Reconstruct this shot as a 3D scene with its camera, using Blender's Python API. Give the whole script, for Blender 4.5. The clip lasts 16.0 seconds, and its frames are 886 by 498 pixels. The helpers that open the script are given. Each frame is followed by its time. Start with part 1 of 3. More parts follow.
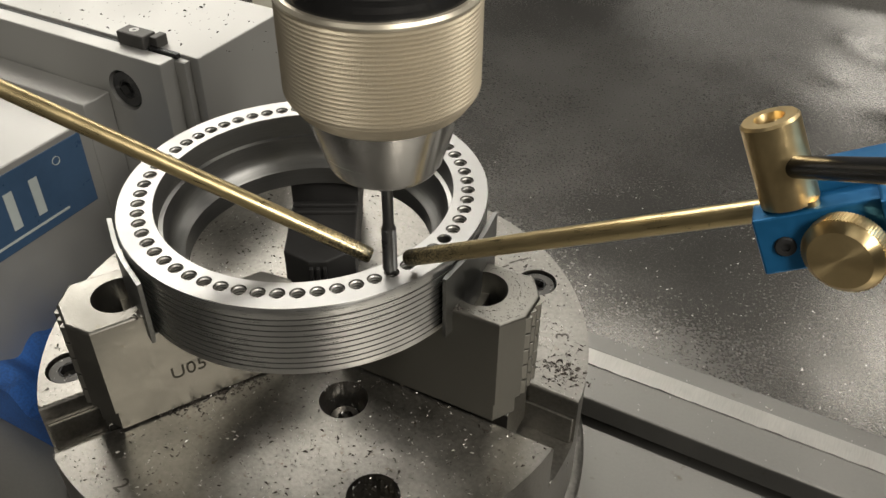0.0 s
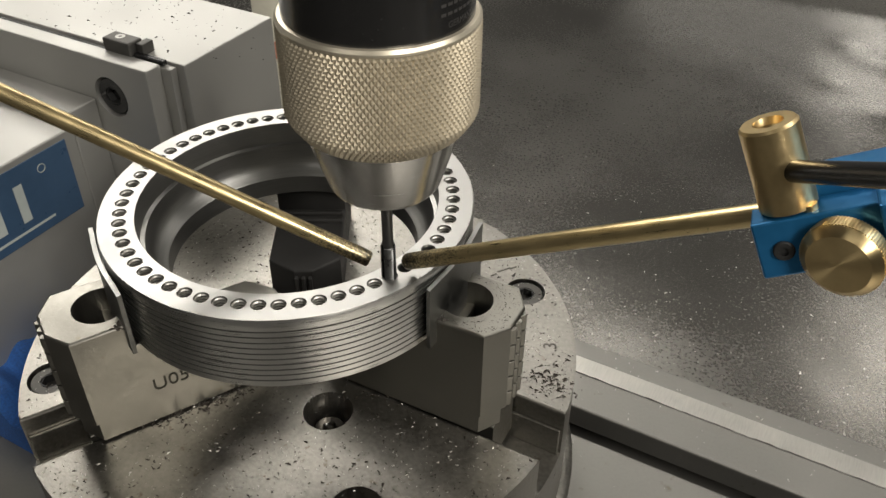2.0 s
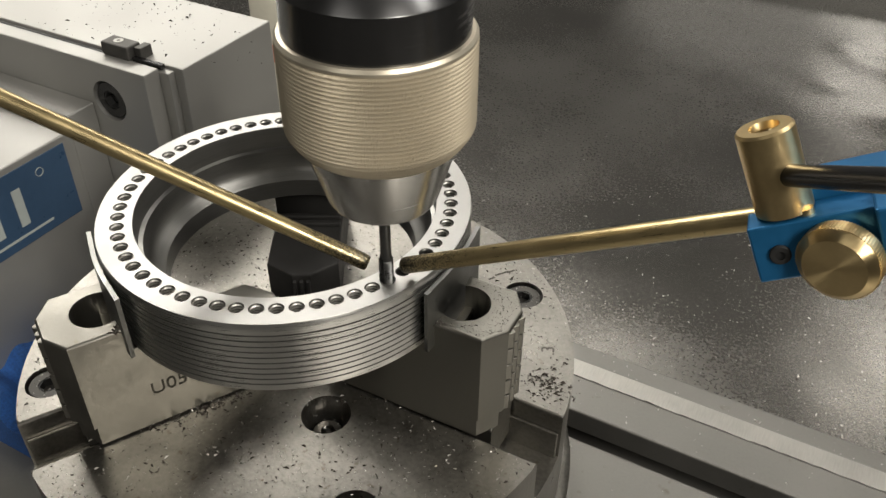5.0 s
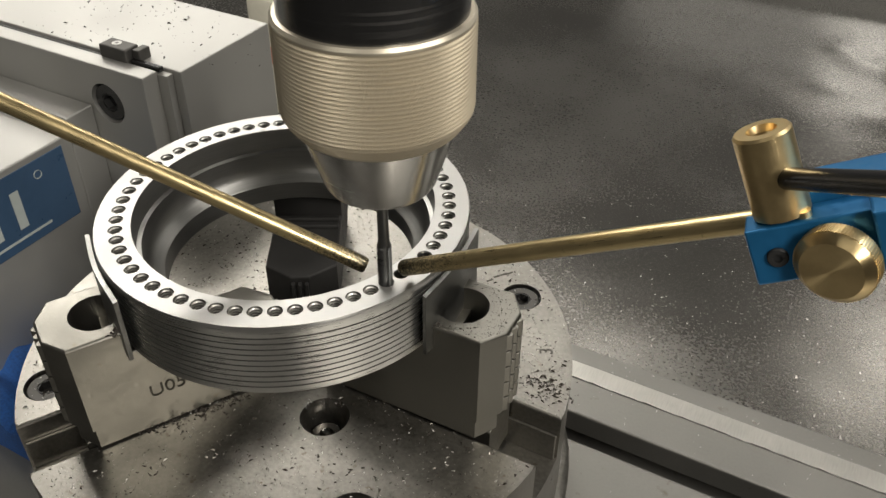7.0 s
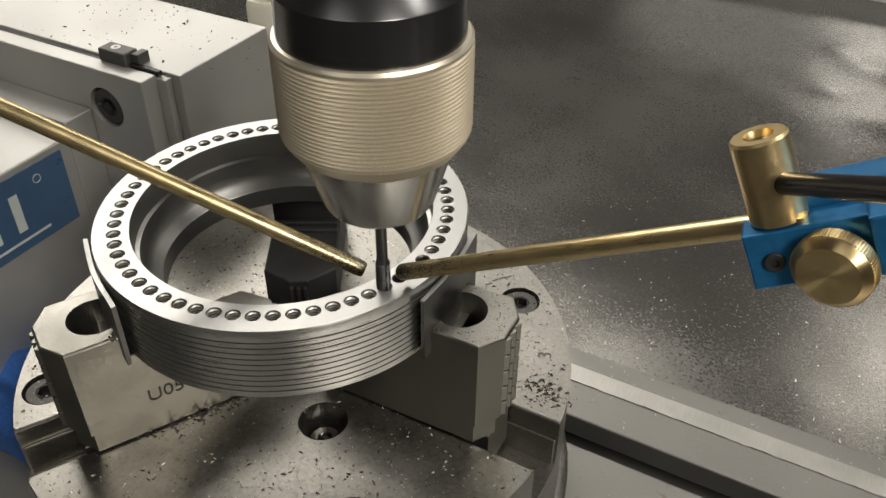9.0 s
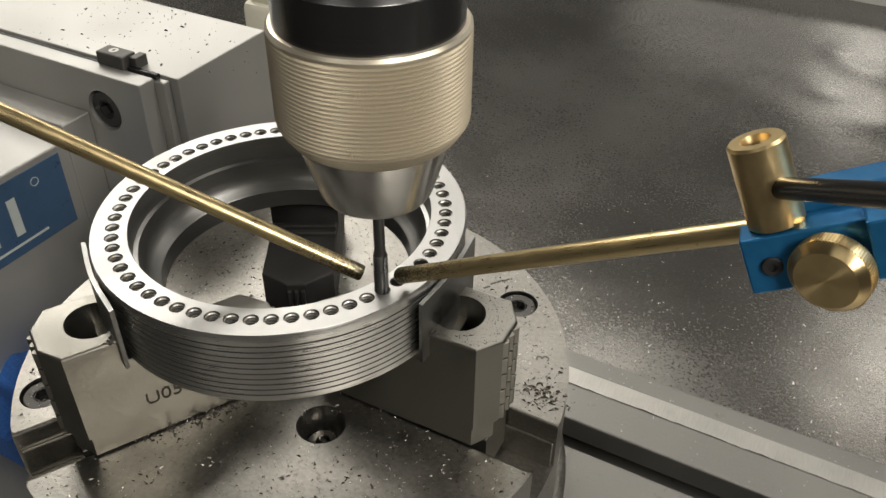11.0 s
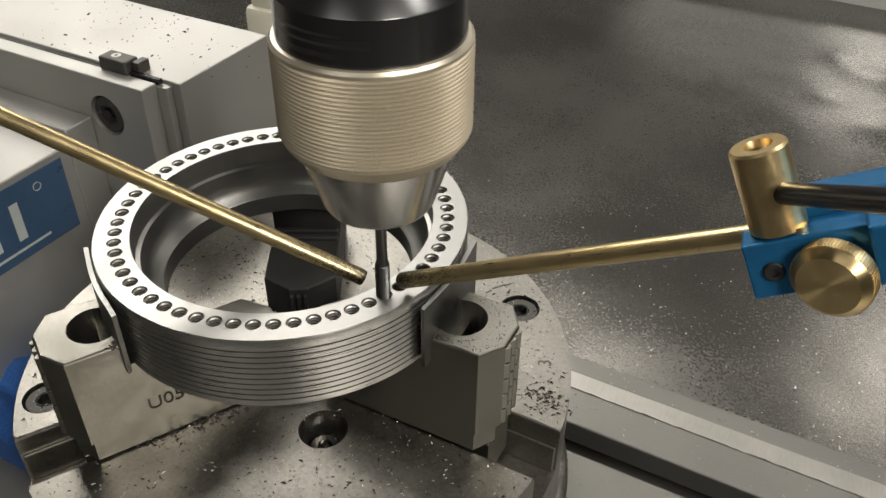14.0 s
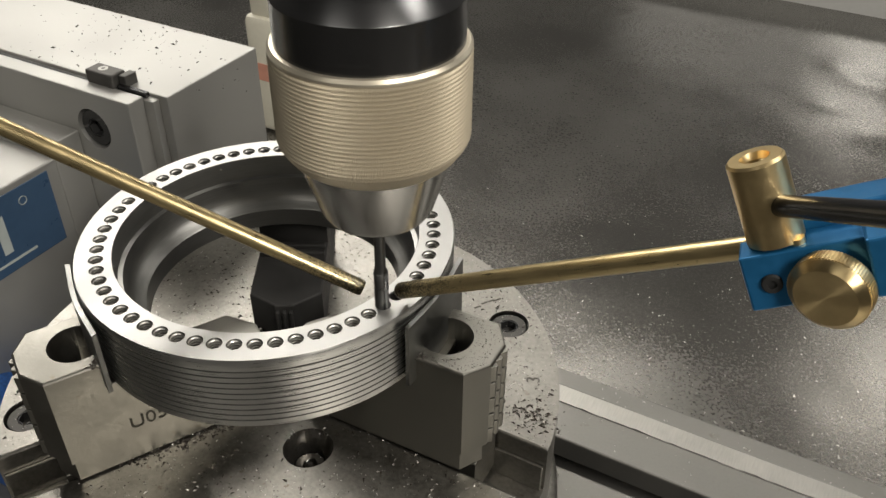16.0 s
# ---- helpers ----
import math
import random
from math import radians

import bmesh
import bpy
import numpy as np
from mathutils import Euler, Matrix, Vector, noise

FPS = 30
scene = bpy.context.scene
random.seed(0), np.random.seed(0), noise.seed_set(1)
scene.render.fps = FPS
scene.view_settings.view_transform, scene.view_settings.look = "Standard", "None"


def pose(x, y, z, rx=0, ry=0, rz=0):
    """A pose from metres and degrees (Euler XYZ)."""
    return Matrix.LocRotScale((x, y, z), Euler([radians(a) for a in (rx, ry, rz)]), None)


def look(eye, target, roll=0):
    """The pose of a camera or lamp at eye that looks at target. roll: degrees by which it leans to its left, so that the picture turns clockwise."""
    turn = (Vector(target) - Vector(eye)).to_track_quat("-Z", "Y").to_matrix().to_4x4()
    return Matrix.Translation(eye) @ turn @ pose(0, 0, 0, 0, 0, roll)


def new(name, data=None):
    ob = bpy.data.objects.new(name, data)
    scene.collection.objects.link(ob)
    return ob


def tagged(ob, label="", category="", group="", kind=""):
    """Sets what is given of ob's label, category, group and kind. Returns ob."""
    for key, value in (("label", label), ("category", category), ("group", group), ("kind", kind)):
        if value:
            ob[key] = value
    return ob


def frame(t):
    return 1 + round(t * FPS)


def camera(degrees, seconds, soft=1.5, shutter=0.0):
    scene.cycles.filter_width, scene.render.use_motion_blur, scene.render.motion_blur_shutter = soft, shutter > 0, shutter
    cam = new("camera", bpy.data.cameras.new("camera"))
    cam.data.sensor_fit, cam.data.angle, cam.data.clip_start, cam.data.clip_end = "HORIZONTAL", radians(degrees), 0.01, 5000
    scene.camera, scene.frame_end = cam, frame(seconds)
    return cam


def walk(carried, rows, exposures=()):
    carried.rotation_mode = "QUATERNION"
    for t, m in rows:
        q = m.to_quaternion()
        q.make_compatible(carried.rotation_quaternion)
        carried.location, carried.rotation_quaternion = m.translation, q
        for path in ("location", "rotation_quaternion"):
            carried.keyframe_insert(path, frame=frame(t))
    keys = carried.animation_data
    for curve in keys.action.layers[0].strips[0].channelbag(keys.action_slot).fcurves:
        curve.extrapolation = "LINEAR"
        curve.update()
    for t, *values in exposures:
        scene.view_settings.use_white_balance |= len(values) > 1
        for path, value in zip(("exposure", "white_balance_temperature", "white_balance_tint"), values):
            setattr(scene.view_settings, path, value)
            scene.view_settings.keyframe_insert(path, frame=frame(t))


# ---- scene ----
cam = camera(54.37, 16.0, soft=1.5, shutter=0.5)
walk(cam, [
    (0.0, pose(0.16252, -0.18927, 0.16649, 52.021, -0.319, 28.824)),
    (0.5, pose(0.16238, -0.18923, 0.16613, 52.012, -0.309, 28.793)),
    (1.0, pose(0.16236, -0.18945, 0.16638, 52.167, -0.399, 28.790)),
    (1.5, pose(0.16236, -0.18938, 0.16654, 52.196, -0.403, 28.781)),
    (2.0, pose(0.16237, -0.18938, 0.16671, 52.228, -0.428, 28.759)),
    (2.5, pose(0.16244, -0.18937, 0.16667, 52.244, -0.423, 28.756)),
    (3.0, pose(0.16249, -0.18947, 0.16693, 52.297, -0.389, 28.709)),
    (3.5, pose(0.16253, -0.18928, 0.16693, 52.368, -0.443, 28.654)),
    (4.0, pose(0.16267, -0.18938, 0.16705, 52.403, -0.449, 28.666)),
    (6.5, pose(0.16269, -0.18935, 0.16742, 52.455, -0.443, 28.593)),
    (7.0, pose(0.16270, -0.18930, 0.16774, 52.480, -0.451, 28.537)),
    (7.5, pose(0.16275, -0.18897, 0.16789, 52.511, -0.455, 28.528)),
    (8.0, pose(0.16285, -0.18911, 0.16783, 52.563, -0.454, 28.514)),
    (8.5, pose(0.16299, -0.18883, 0.16798, 52.624, -0.405, 28.553)),
    (9.0, pose(0.16315, -0.18872, 0.16820, 52.645, -0.414, 28.533)),
    (11.5, pose(0.16300, -0.18865, 0.16876, 52.815, -0.505, 28.392)),
    (12.0, pose(0.16301, -0.18856, 0.16877, 52.848, -0.474, 28.397)),
    (12.5, pose(0.16286, -0.18861, 0.16869, 52.900, -0.462, 28.390)),
    (13.0, pose(0.16285, -0.18848, 0.16885, 52.950, -0.458, 28.363)),
    (13.5, pose(0.16278, -0.18862, 0.16901, 52.978, -0.456, 28.336)),
    (14.0, pose(0.16285, -0.18871, 0.16915, 53.023, -0.415, 28.473)),
    (14.5, pose(0.16294, -0.18863, 0.16930, 53.137, -0.430, 28.452)),
    (15.0, pose(0.16274, -0.18816, 0.16917, 53.265, -0.435, 28.409)),
    (15.5, pose(0.16275, -0.18835, 0.16937, 53.333, -0.433, 28.444)),
    (16.0, pose(0.16279, -0.18823, 0.17015, 53.466, -0.476, 28.437)),
])

# ---- light: workshop lamps above and around the machine, three added fills, weak grey background ----
world = bpy.data.worlds.new("workshop_air")
world.use_nodes = True
scene.world = world
world.node_tree.nodes["Background"].inputs[0].default_value = (0.85, 0.86, 0.84, 1)
world.node_tree.nodes["Background"].inputs[1].default_value = 0.10
scene.view_settings.exposure = 0.2


def area_lamp(name, eye, target, sx, sy, watts, colour):
    data = bpy.data.lights.new(name, "AREA")
    data.shape, data.size, data.size_y, data.energy, data.color = "RECTANGLE", sx, sy, watts, colour
    ob = new(name, data)
    ob.matrix_world = look(eye, target)
    return ob


area_lamp("ceiling_lamp_key", (-1.00, 0.50, 1.10), (-0.03, -0.05, 0), 0.28, 0.26, 1.6, (1.0, 0.945, 0.85))
area_lamp("ceiling_tube_far", (-1.08, 0.93, 1.00), (0, 0, 0), 0.95, 0.28, 12, (1.0, 0.955, 0.875))
area_lamp("ceiling_lamp_mid", (-0.34, 1.32, 1.20), (0.05, 0.05, -0.1), 0.45, 0.25, 2.7, (1.0, 0.955, 0.875))
area_lamp("ceiling_lamp_side", (0.50, 1.75, 0.98), (0.25, 0.25, -0.2), 0.4, 0.16, 1.8, (1.0, 0.955, 0.875))
area_lamp("wall_lamp", (0.17, 2.28, 0.47), (0.15, 0.7, -0.2), 0.22, 0.12, 0.5, (1.0, 0.955, 0.875))
# unseen strip added low down to brighten the tray's far side
area_lamp("wall_tube", (-0.10, 2.30, 0.40), (0.05, 0.5, -0.2), 0.85, 0.12, 0.4, (1.0, 0.955, 0.875))
# unseen fill added above the right to brighten tray and table
area_lamp("ceiling_lamp_over", (1.0, 0.40, 1.35), (0.35, 0.15, -0.2), 0.6, 0.4, 11, (1.0, 0.955, 0.875))
# unseen fill added behind the camera to lift the dark front faces
area_lamp("ceiling_lamp_back", (-0.15, -1.7, 1.7), (0.05, 0, 0), 1.1, 0.6, 4.5, (1.0, 0.955, 0.875))
area_lamp("ceiling_lamp_near", (1.10, -0.62, 1.00), (0.05, 0, 0), 0.38, 0.42, 18, (1.0, 0.945, 0.85))


# ---- materials ----
def shader(name, base, rough=0.5, metal=0.0, spot=0.15, fine=900.0, coarse=60.0, bump=0.1, rough_var=0.12,
           streak=None, dirt=None, dirt_scale=220.0, dirt_cut=0.62):
    """Base colour varied at two scales, varied gloss, fine relief; streak stretches the grain along one axis."""
    m = bpy.data.materials.new(name)
    m.use_nodes = True
    nt = m.node_tree
    n, l = nt.nodes, nt.links
    b = n["Principled BSDF"]
    co = n.new("ShaderNodeTexCoord")
    mp = n.new("ShaderNodeMapping")
    l.new(co.outputs["Object"], mp.inputs[0])
    if streak:
        mp.inputs["Scale"].default_value = streak
    n1, n2 = n.new("ShaderNodeTexNoise"), n.new("ShaderNodeTexNoise")
    n1.inputs["Scale"].default_value, n1.inputs["Detail"].default_value = fine, 4
    n2.inputs["Scale"].default_value, n2.inputs["Detail"].default_value = coarse, 3
    l.new(mp.outputs[0], n1.inputs["Vector"])
    l.new(co.outputs["Object"], n2.inputs["Vector"])
    mix = n.new("ShaderNodeMath")
    mix.operation = "ADD"
    l.new(n1.outputs["Fac"], mix.inputs[0])
    l.new(n2.outputs["Fac"], mix.inputs[1])
    cr = n.new("ShaderNodeMapRange")
    cr.inputs["From Min"].default_value, cr.inputs["From Max"].default_value = 0.6, 1.4
    cr.inputs["To Min"].default_value, cr.inputs["To Max"].default_value = 1 - spot, 1 + spot
    l.new(mix.outputs[0], cr.inputs["Value"])
    vm = n.new("ShaderNodeVectorMath")
    vm.operation = "SCALE"
    vm.inputs[0].default_value = base
    l.new(cr.outputs[0], vm.inputs["Scale"])
    colour = vm.outputs[0]
    if dirt:
        n3 = n.new("ShaderNodeTexNoise")
        n3.inputs["Scale"].default_value, n3.inputs["Detail"].default_value = dirt_scale, 6
        l.new(co.outputs["Object"], n3.inputs["Vector"])
        rp = n.new("ShaderNodeMapRange")
        rp.inputs["From Min"].default_value, rp.inputs["From Max"].default_value = dirt_cut, dirt_cut + 0.1
        l.new(n3.outputs["Fac"], rp.inputs["Value"])
        mx = n.new("ShaderNodeMix")
        mx.data_type = "RGBA"
        l.new(rp.outputs[0], mx.inputs["Factor"])
        l.new(colour, mx.inputs["A"])
        mx.inputs["B"].default_value = (*dirt, 1)
        colour = mx.outputs["Result"]
    l.new(colour, b.inputs["Base Color"])
    rr = n.new("ShaderNodeMapRange")
    rr.inputs["From Min"].default_value, rr.inputs["From Max"].default_value = 0.6, 1.4
    rr.inputs["To Min"].default_value, rr.inputs["To Max"].default_value = max(0.03, rough - rough_var), min(1, rough + rough_var)
    l.new(mix.outputs[0], rr.inputs["Value"])
    l.new(rr.outputs[0], b.inputs["Roughness"])
    b.inputs["Metallic"].default_value = metal
    if bump:
        bp = n.new("ShaderNodeBump")
        bp.inputs["Strength"].default_value, bp.inputs["Distance"].default_value = bump, 0.0004
        l.new(n1.outputs["Fac"], bp.inputs["Height"])
        l.new(bp.outputs[0], b.inputs["Normal"])
    return m


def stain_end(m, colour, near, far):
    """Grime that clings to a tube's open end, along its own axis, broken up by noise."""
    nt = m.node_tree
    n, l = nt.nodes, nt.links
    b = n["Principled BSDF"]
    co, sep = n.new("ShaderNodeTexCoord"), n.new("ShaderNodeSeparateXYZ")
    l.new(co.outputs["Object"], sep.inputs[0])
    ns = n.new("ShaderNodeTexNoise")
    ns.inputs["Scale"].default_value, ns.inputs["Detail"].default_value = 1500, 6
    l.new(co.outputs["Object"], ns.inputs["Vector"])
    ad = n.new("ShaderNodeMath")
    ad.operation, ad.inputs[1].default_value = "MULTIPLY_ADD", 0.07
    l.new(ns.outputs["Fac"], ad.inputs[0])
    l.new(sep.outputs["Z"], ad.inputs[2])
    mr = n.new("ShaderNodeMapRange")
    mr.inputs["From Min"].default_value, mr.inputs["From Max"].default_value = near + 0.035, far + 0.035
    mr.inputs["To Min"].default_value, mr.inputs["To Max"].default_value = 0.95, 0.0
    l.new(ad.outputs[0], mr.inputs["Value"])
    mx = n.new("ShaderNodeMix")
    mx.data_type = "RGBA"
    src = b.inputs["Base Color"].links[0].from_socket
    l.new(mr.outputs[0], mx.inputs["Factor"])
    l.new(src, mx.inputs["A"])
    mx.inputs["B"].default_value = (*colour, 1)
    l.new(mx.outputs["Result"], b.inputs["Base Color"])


def turned(m, amount, lean=0.25):
    """Gloss drawn out across the fine rings that a lathe tool leaves round the local z axis."""
    n, l = m.node_tree.nodes, m.node_tree.links
    b = n["Principled BSDF"]
    tan = n.new("ShaderNodeTangent")
    tan.direction_type, tan.axis = "RADIAL", "Z"
    b.inputs["Anisotropic"].default_value = amount
    b.inputs["Anisotropic Rotation"].default_value = lean
    l.new(tan.outputs[0], b.inputs["Tangent"])
    return m


RING_TOP = shader("faced_steel", (0.43, 0.426, 0.413), 0.48, 1.0, 0.06, 700, 40, 0.06)
# the ring's own steel darkened: shade inside the bore is in the colour
BORE = turned(shader("shaded_bore_steel", (0.235, 0.232, 0.222), 0.40, 1.0, 0.14, 900, 60, 0.14, rough_var=0.06, streak=(0.10, 0.10, 3)), 0.5)
RING_SIDE = turned(shader("turned_steel", (0.66, 0.655, 0.635), 0.29, 1.0, 0.10, 900, 40, 0.10, rough_var=0.05, streak=(0.08, 0.08, 4)), 0.75)
# dark steel: shade of the ring's grooves and holes put into the colour
SHADED_RECESS = shader("shaded_recess_steel", (0.13, 0.128, 0.12), 0.45, 0.9, 0.15, 900, 40, 0.05)
THREAD = shader("threaded_hole_steel", (0.50, 0.49, 0.465), 0.36, 1.0, 0.1, 900, 90, 0.05)
JAW = shader("ground_jaw_steel", (0.22, 0.212, 0.19), 0.40, 1.0, 0.06, 700, 45, 0.10, dirt=(0.2, 0.17, 0.13), dirt_scale=160, dirt_cut=0.70)
# near-black steel, given to one of the three jaws only
JAW_DARK = shader("near_black_jaw_steel", (0.035, 0.034, 0.033), 0.55, 0.25, 0.2, 500, 80, 0.12)
PLATE = shader("oily_chuck_steel", (0.235, 0.225, 0.205), 0.38, 1.0, 0.30, 700, 40, 0.20, dirt=(0.13, 0.105, 0.08), dirt_scale=300, dirt_cut=0.655)
VISE = shader("ground_vise_steel", (0.50, 0.495, 0.475), 0.62, 0.95, 0.07, 300, 25, 0.06, streak=(1, 6, 6))
TABLE = shader("planed_table_iron", (0.265, 0.258, 0.243), 0.52, 0.95, 0.12, 700, 22, 0.14, dirt=(0.20, 0.18, 0.155), dirt_scale=140, dirt_cut=0.66)
TRAY = shader("stained_sheet_steel", (0.205, 0.198, 0.184), 0.27, 0.9, 0.26, 520, 7, 0.06, rough_var=0.06, dirt=(0.42, 0.41, 0.38), dirt_scale=430, dirt_cut=0.70)
BLACK = shader("blued_steel", (0.085, 0.085, 0.087), 0.25, 0.9, 0.05, 900, 60, 0.02, rough_var=0.03)
KNURL = shader("champagne_knurl_steel", (0.50, 0.44, 0.335), 0.48, 0.6, 0.08, 500, 60, 0.06)
NOSE = turned(shader("turned_chuck_nose", (0.48, 0.47, 0.45), 0.24, 1.0, 0.06, 900, 30, 0.06, rough_var=0.04, streak=(0.06, 0.06, 4)), 0.85)
TAP = shader("oxide_tap_steel", (0.10, 0.10, 0.098), 0.35, 0.9, 0.15, 700, 90, 0.08)
BRASS = shader("worn_brass", (0.66, 0.51, 0.27), 0.36, 1.0, 0.08, 700, 70, 0.03, rough_var=0.07)
BRASS_FACE = turned(shader("turned_brass", (0.66, 0.51, 0.27), 0.36, 1.0, 0.06, 900, 70, 0.03, rough_var=0.04), 0.85)
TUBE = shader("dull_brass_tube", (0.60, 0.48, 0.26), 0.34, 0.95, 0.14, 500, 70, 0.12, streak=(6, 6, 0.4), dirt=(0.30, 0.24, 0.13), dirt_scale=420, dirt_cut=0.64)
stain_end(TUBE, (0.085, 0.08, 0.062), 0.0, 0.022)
BLUE = shader("blue_anodised_aluminium", (0.015, 0.13, 0.30), 0.38, 0.55, 0.10, 500, 60, 0.05)
LABEL = shader("blue_printed_label", (0.034, 0.066, 0.120), 0.35, 0.0, 0.10, 300, 40, 0.03)
INK = shader("pale_print", (0.34, 0.37, 0.36), 0.4, 0.0, 0.06, 300, 60, 0.02)
CLOTH = shader("blue_shop_cloth", (0.018, 0.080, 0.27), 0.9, 0.0, 0.5, 900, 45, 0.5)
RUBBER = shader("black_rubber", (0.012, 0.012, 0.012), 0.6, 0.0, 0.2, 500, 60, 0.1)
CHIP_DARK = shader("dark_chips", (0.05, 0.042, 0.035), 0.5, 0.4, 0.3, 900, 90, 0.1)
CHIP_BRIGHT = shader("bright_chips", (0.60, 0.58, 0.54), 0.35, 0.6, 0.2, 900, 90, 0.1)
RIM_STEEL = turned(shader("smooth_champagne_steel", (0.62, 0.565, 0.455), 0.38, 0.8, 0.05, 500, 60, 0.03, rough_var=0.04), 0.5)
SHIM = shader("shim_sheet_steel", (0.25, 0.25, 0.24), 0.4, 1.0, 0.12, 500, 60, 0.08)
PAINT = shader("grey_machine_paint", (0.42, 0.42, 0.41), 0.45, 0.0, 0.06, 200, 9, 0.05)
WALL = shader("dull_wall_paint", (0.22, 0.22, 0.215), 0.6, 0.0, 0.08, 60, 3, 0.05)
WHITE = shader("cream_plastic", (0.74, 0.71, 0.60), 0.45, 0.0, 0.05, 200, 30, 0.03)
PINK = shader("faded_red_print", (0.62, 0.30, 0.22), 0.5, 0.0, 0.1, 200, 40, 0.02)
STAMP = shader("stamped_black_steel", (0.105, 0.102, 0.10), 0.45, 0.7, 0.1, 500, 60, 0.02)
SCREW = shader("dark_screw_steel", (0.11, 0.106, 0.10), 0.58, 0.8, 0.2, 500, 60, 0.08)
SCREW_END = shader("oily_bright_screw", (0.16, 0.155, 0.15), 0.14, 1.0, 0.1, 500, 60, 0.02, rough_var=0.04)
SCRAPED = shader("bright_scraped_iron", (0.46, 0.448, 0.42), 0.45, 0.9, 0.16, 500, 60, 0.25, streak=(3, 0.3, 1))
ENGRAVE = shader("engraved_mark", (0.07, 0.065, 0.055), 0.6, 0.6, 0.1, 500, 60, 0.02)


# ---- mesh helpers ----
def part(name, bm, material, parent=None, label="", smooth=False):
    """One bmesh as one mesh object, under a thing or a part, or on its own."""
    bmesh.ops.recalc_face_normals(bm, faces=bm.faces)
    me = bpy.data.meshes.new(name)
    bm.to_mesh(me)
    bm.free()
    if smooth:
        me.shade_smooth()
        me.set_sharp_from_angle(angle=radians(28))
    me.materials.append(material)
    ob = new(name, me)
    if parent:
        ob.parent = parent
    if label:
        ob["label"] = label
    return ob


def empty(name, label, category, group="", kind="", at=None):
    ob = tagged(new(name), label, category, group, kind)
    ob.empty_display_size = 0.01
    if at is not None:
        ob.matrix_basis = at
    return ob


def box(x0, x1, y0, y1, z0, z1, bevel=0.0006, bm=None):
    bm = bm or bmesh.new()
    v = bmesh.ops.create_cube(bm, size=1)["verts"]
    for p in v:
        p.co = Vector(((x0 + x1) / 2 + p.co.x * (x1 - x0), (y0 + y1) / 2 + p.co.y * (y1 - y0), (z0 + z1) / 2 + p.co.z * (z1 - z0)))
    if bevel:
        edges = list({e for p in v for e in p.link_edges})
        bmesh.ops.bevel(bm, geom=edges, offset=bevel, segments=2, profile=0.5, affect="EDGES")
    return bm


def prism(points, z0, z1, bevel=0.0006, bm=None):
    """An upright prism over a plan polygon."""
    bm = bm or bmesh.new()
    low = [bm.verts.new((x, y, z0)) for x, y in points]
    top = [bm.verts.new((x, y, z1)) for x, y in points]
    n = len(points)
    bm.faces.new(low[::-1])
    bm.faces.new(top)
    for i in range(n):
        bm.faces.new((low[i], low[(i + 1) % n], top[(i + 1) % n], top[i]))
    if bevel:
        edges = [e for e in bm.edges if e.verts[0] in top and e.verts[1] in top]
        bmesh.ops.bevel(bm, geom=edges, offset=bevel, segments=2, profile=0.5, affect="EDGES")
    return bm


def lathe(profile, seg=96, cx=0.0, cy=0.0, closed=True, bm=None):
    """A solid of revolution about z of (radius, z) pairs; closed joins last to first."""
    bm = bm or bmesh.new()
    rings = []
    for r, z in profile:
        if r < 1e-7:
            rings.append([bm.verts.new((cx, cy, z))])
        else:
            rings.append([bm.verts.new((cx + r * math.cos(2 * math.pi * i / seg), cy + r * math.sin(2 * math.pi * i / seg), z)) for i in range(seg)])
    pairs = list(zip(rings, rings[1:])) + ([(rings[-1], rings[0])] if closed else [])
    for a, b in pairs:
        if len(a) == 1 and len(b) == 1:
            continue
        for i in range(seg):
            j = (i + 1) % seg
            quad = [a[i % len(a)], a[j % len(a)], b[j % len(b)], b[i % len(b)]]
            quad = list(dict.fromkeys(quad))
            bm.faces.new(quad)
    return bm


def moved(bm, m):
    bmesh.ops.transform(bm, matrix=m, verts=bm.verts)
    return bm


def carve(ob, cutters):
    """Takes the cutters' volumes out of ob's mesh for good."""
    for bm in cutters:
        bmesh.ops.recalc_face_normals(bm, faces=bm.faces)
        me = bpy.data.meshes.new("cutter")
        bm.to_mesh(me)
        bm.free()
        tool = new("cutter", me)
        mod = ob.modifiers.new("cut", "BOOLEAN")
        mod.operation, mod.object, mod.solver = "DIFFERENCE", tool, "EXACT"
        bpy.context.view_layer.update()
        done = bpy.data.meshes.new_from_object(ob.evaluated_get(bpy.context.evaluated_depsgraph_get()))
        ob.modifiers.clear()
        old, ob.data = ob.data, done
        bpy.data.meshes.remove(old)
        bpy.data.objects.remove(tool)
        bpy.data.meshes.remove(me)
    return ob


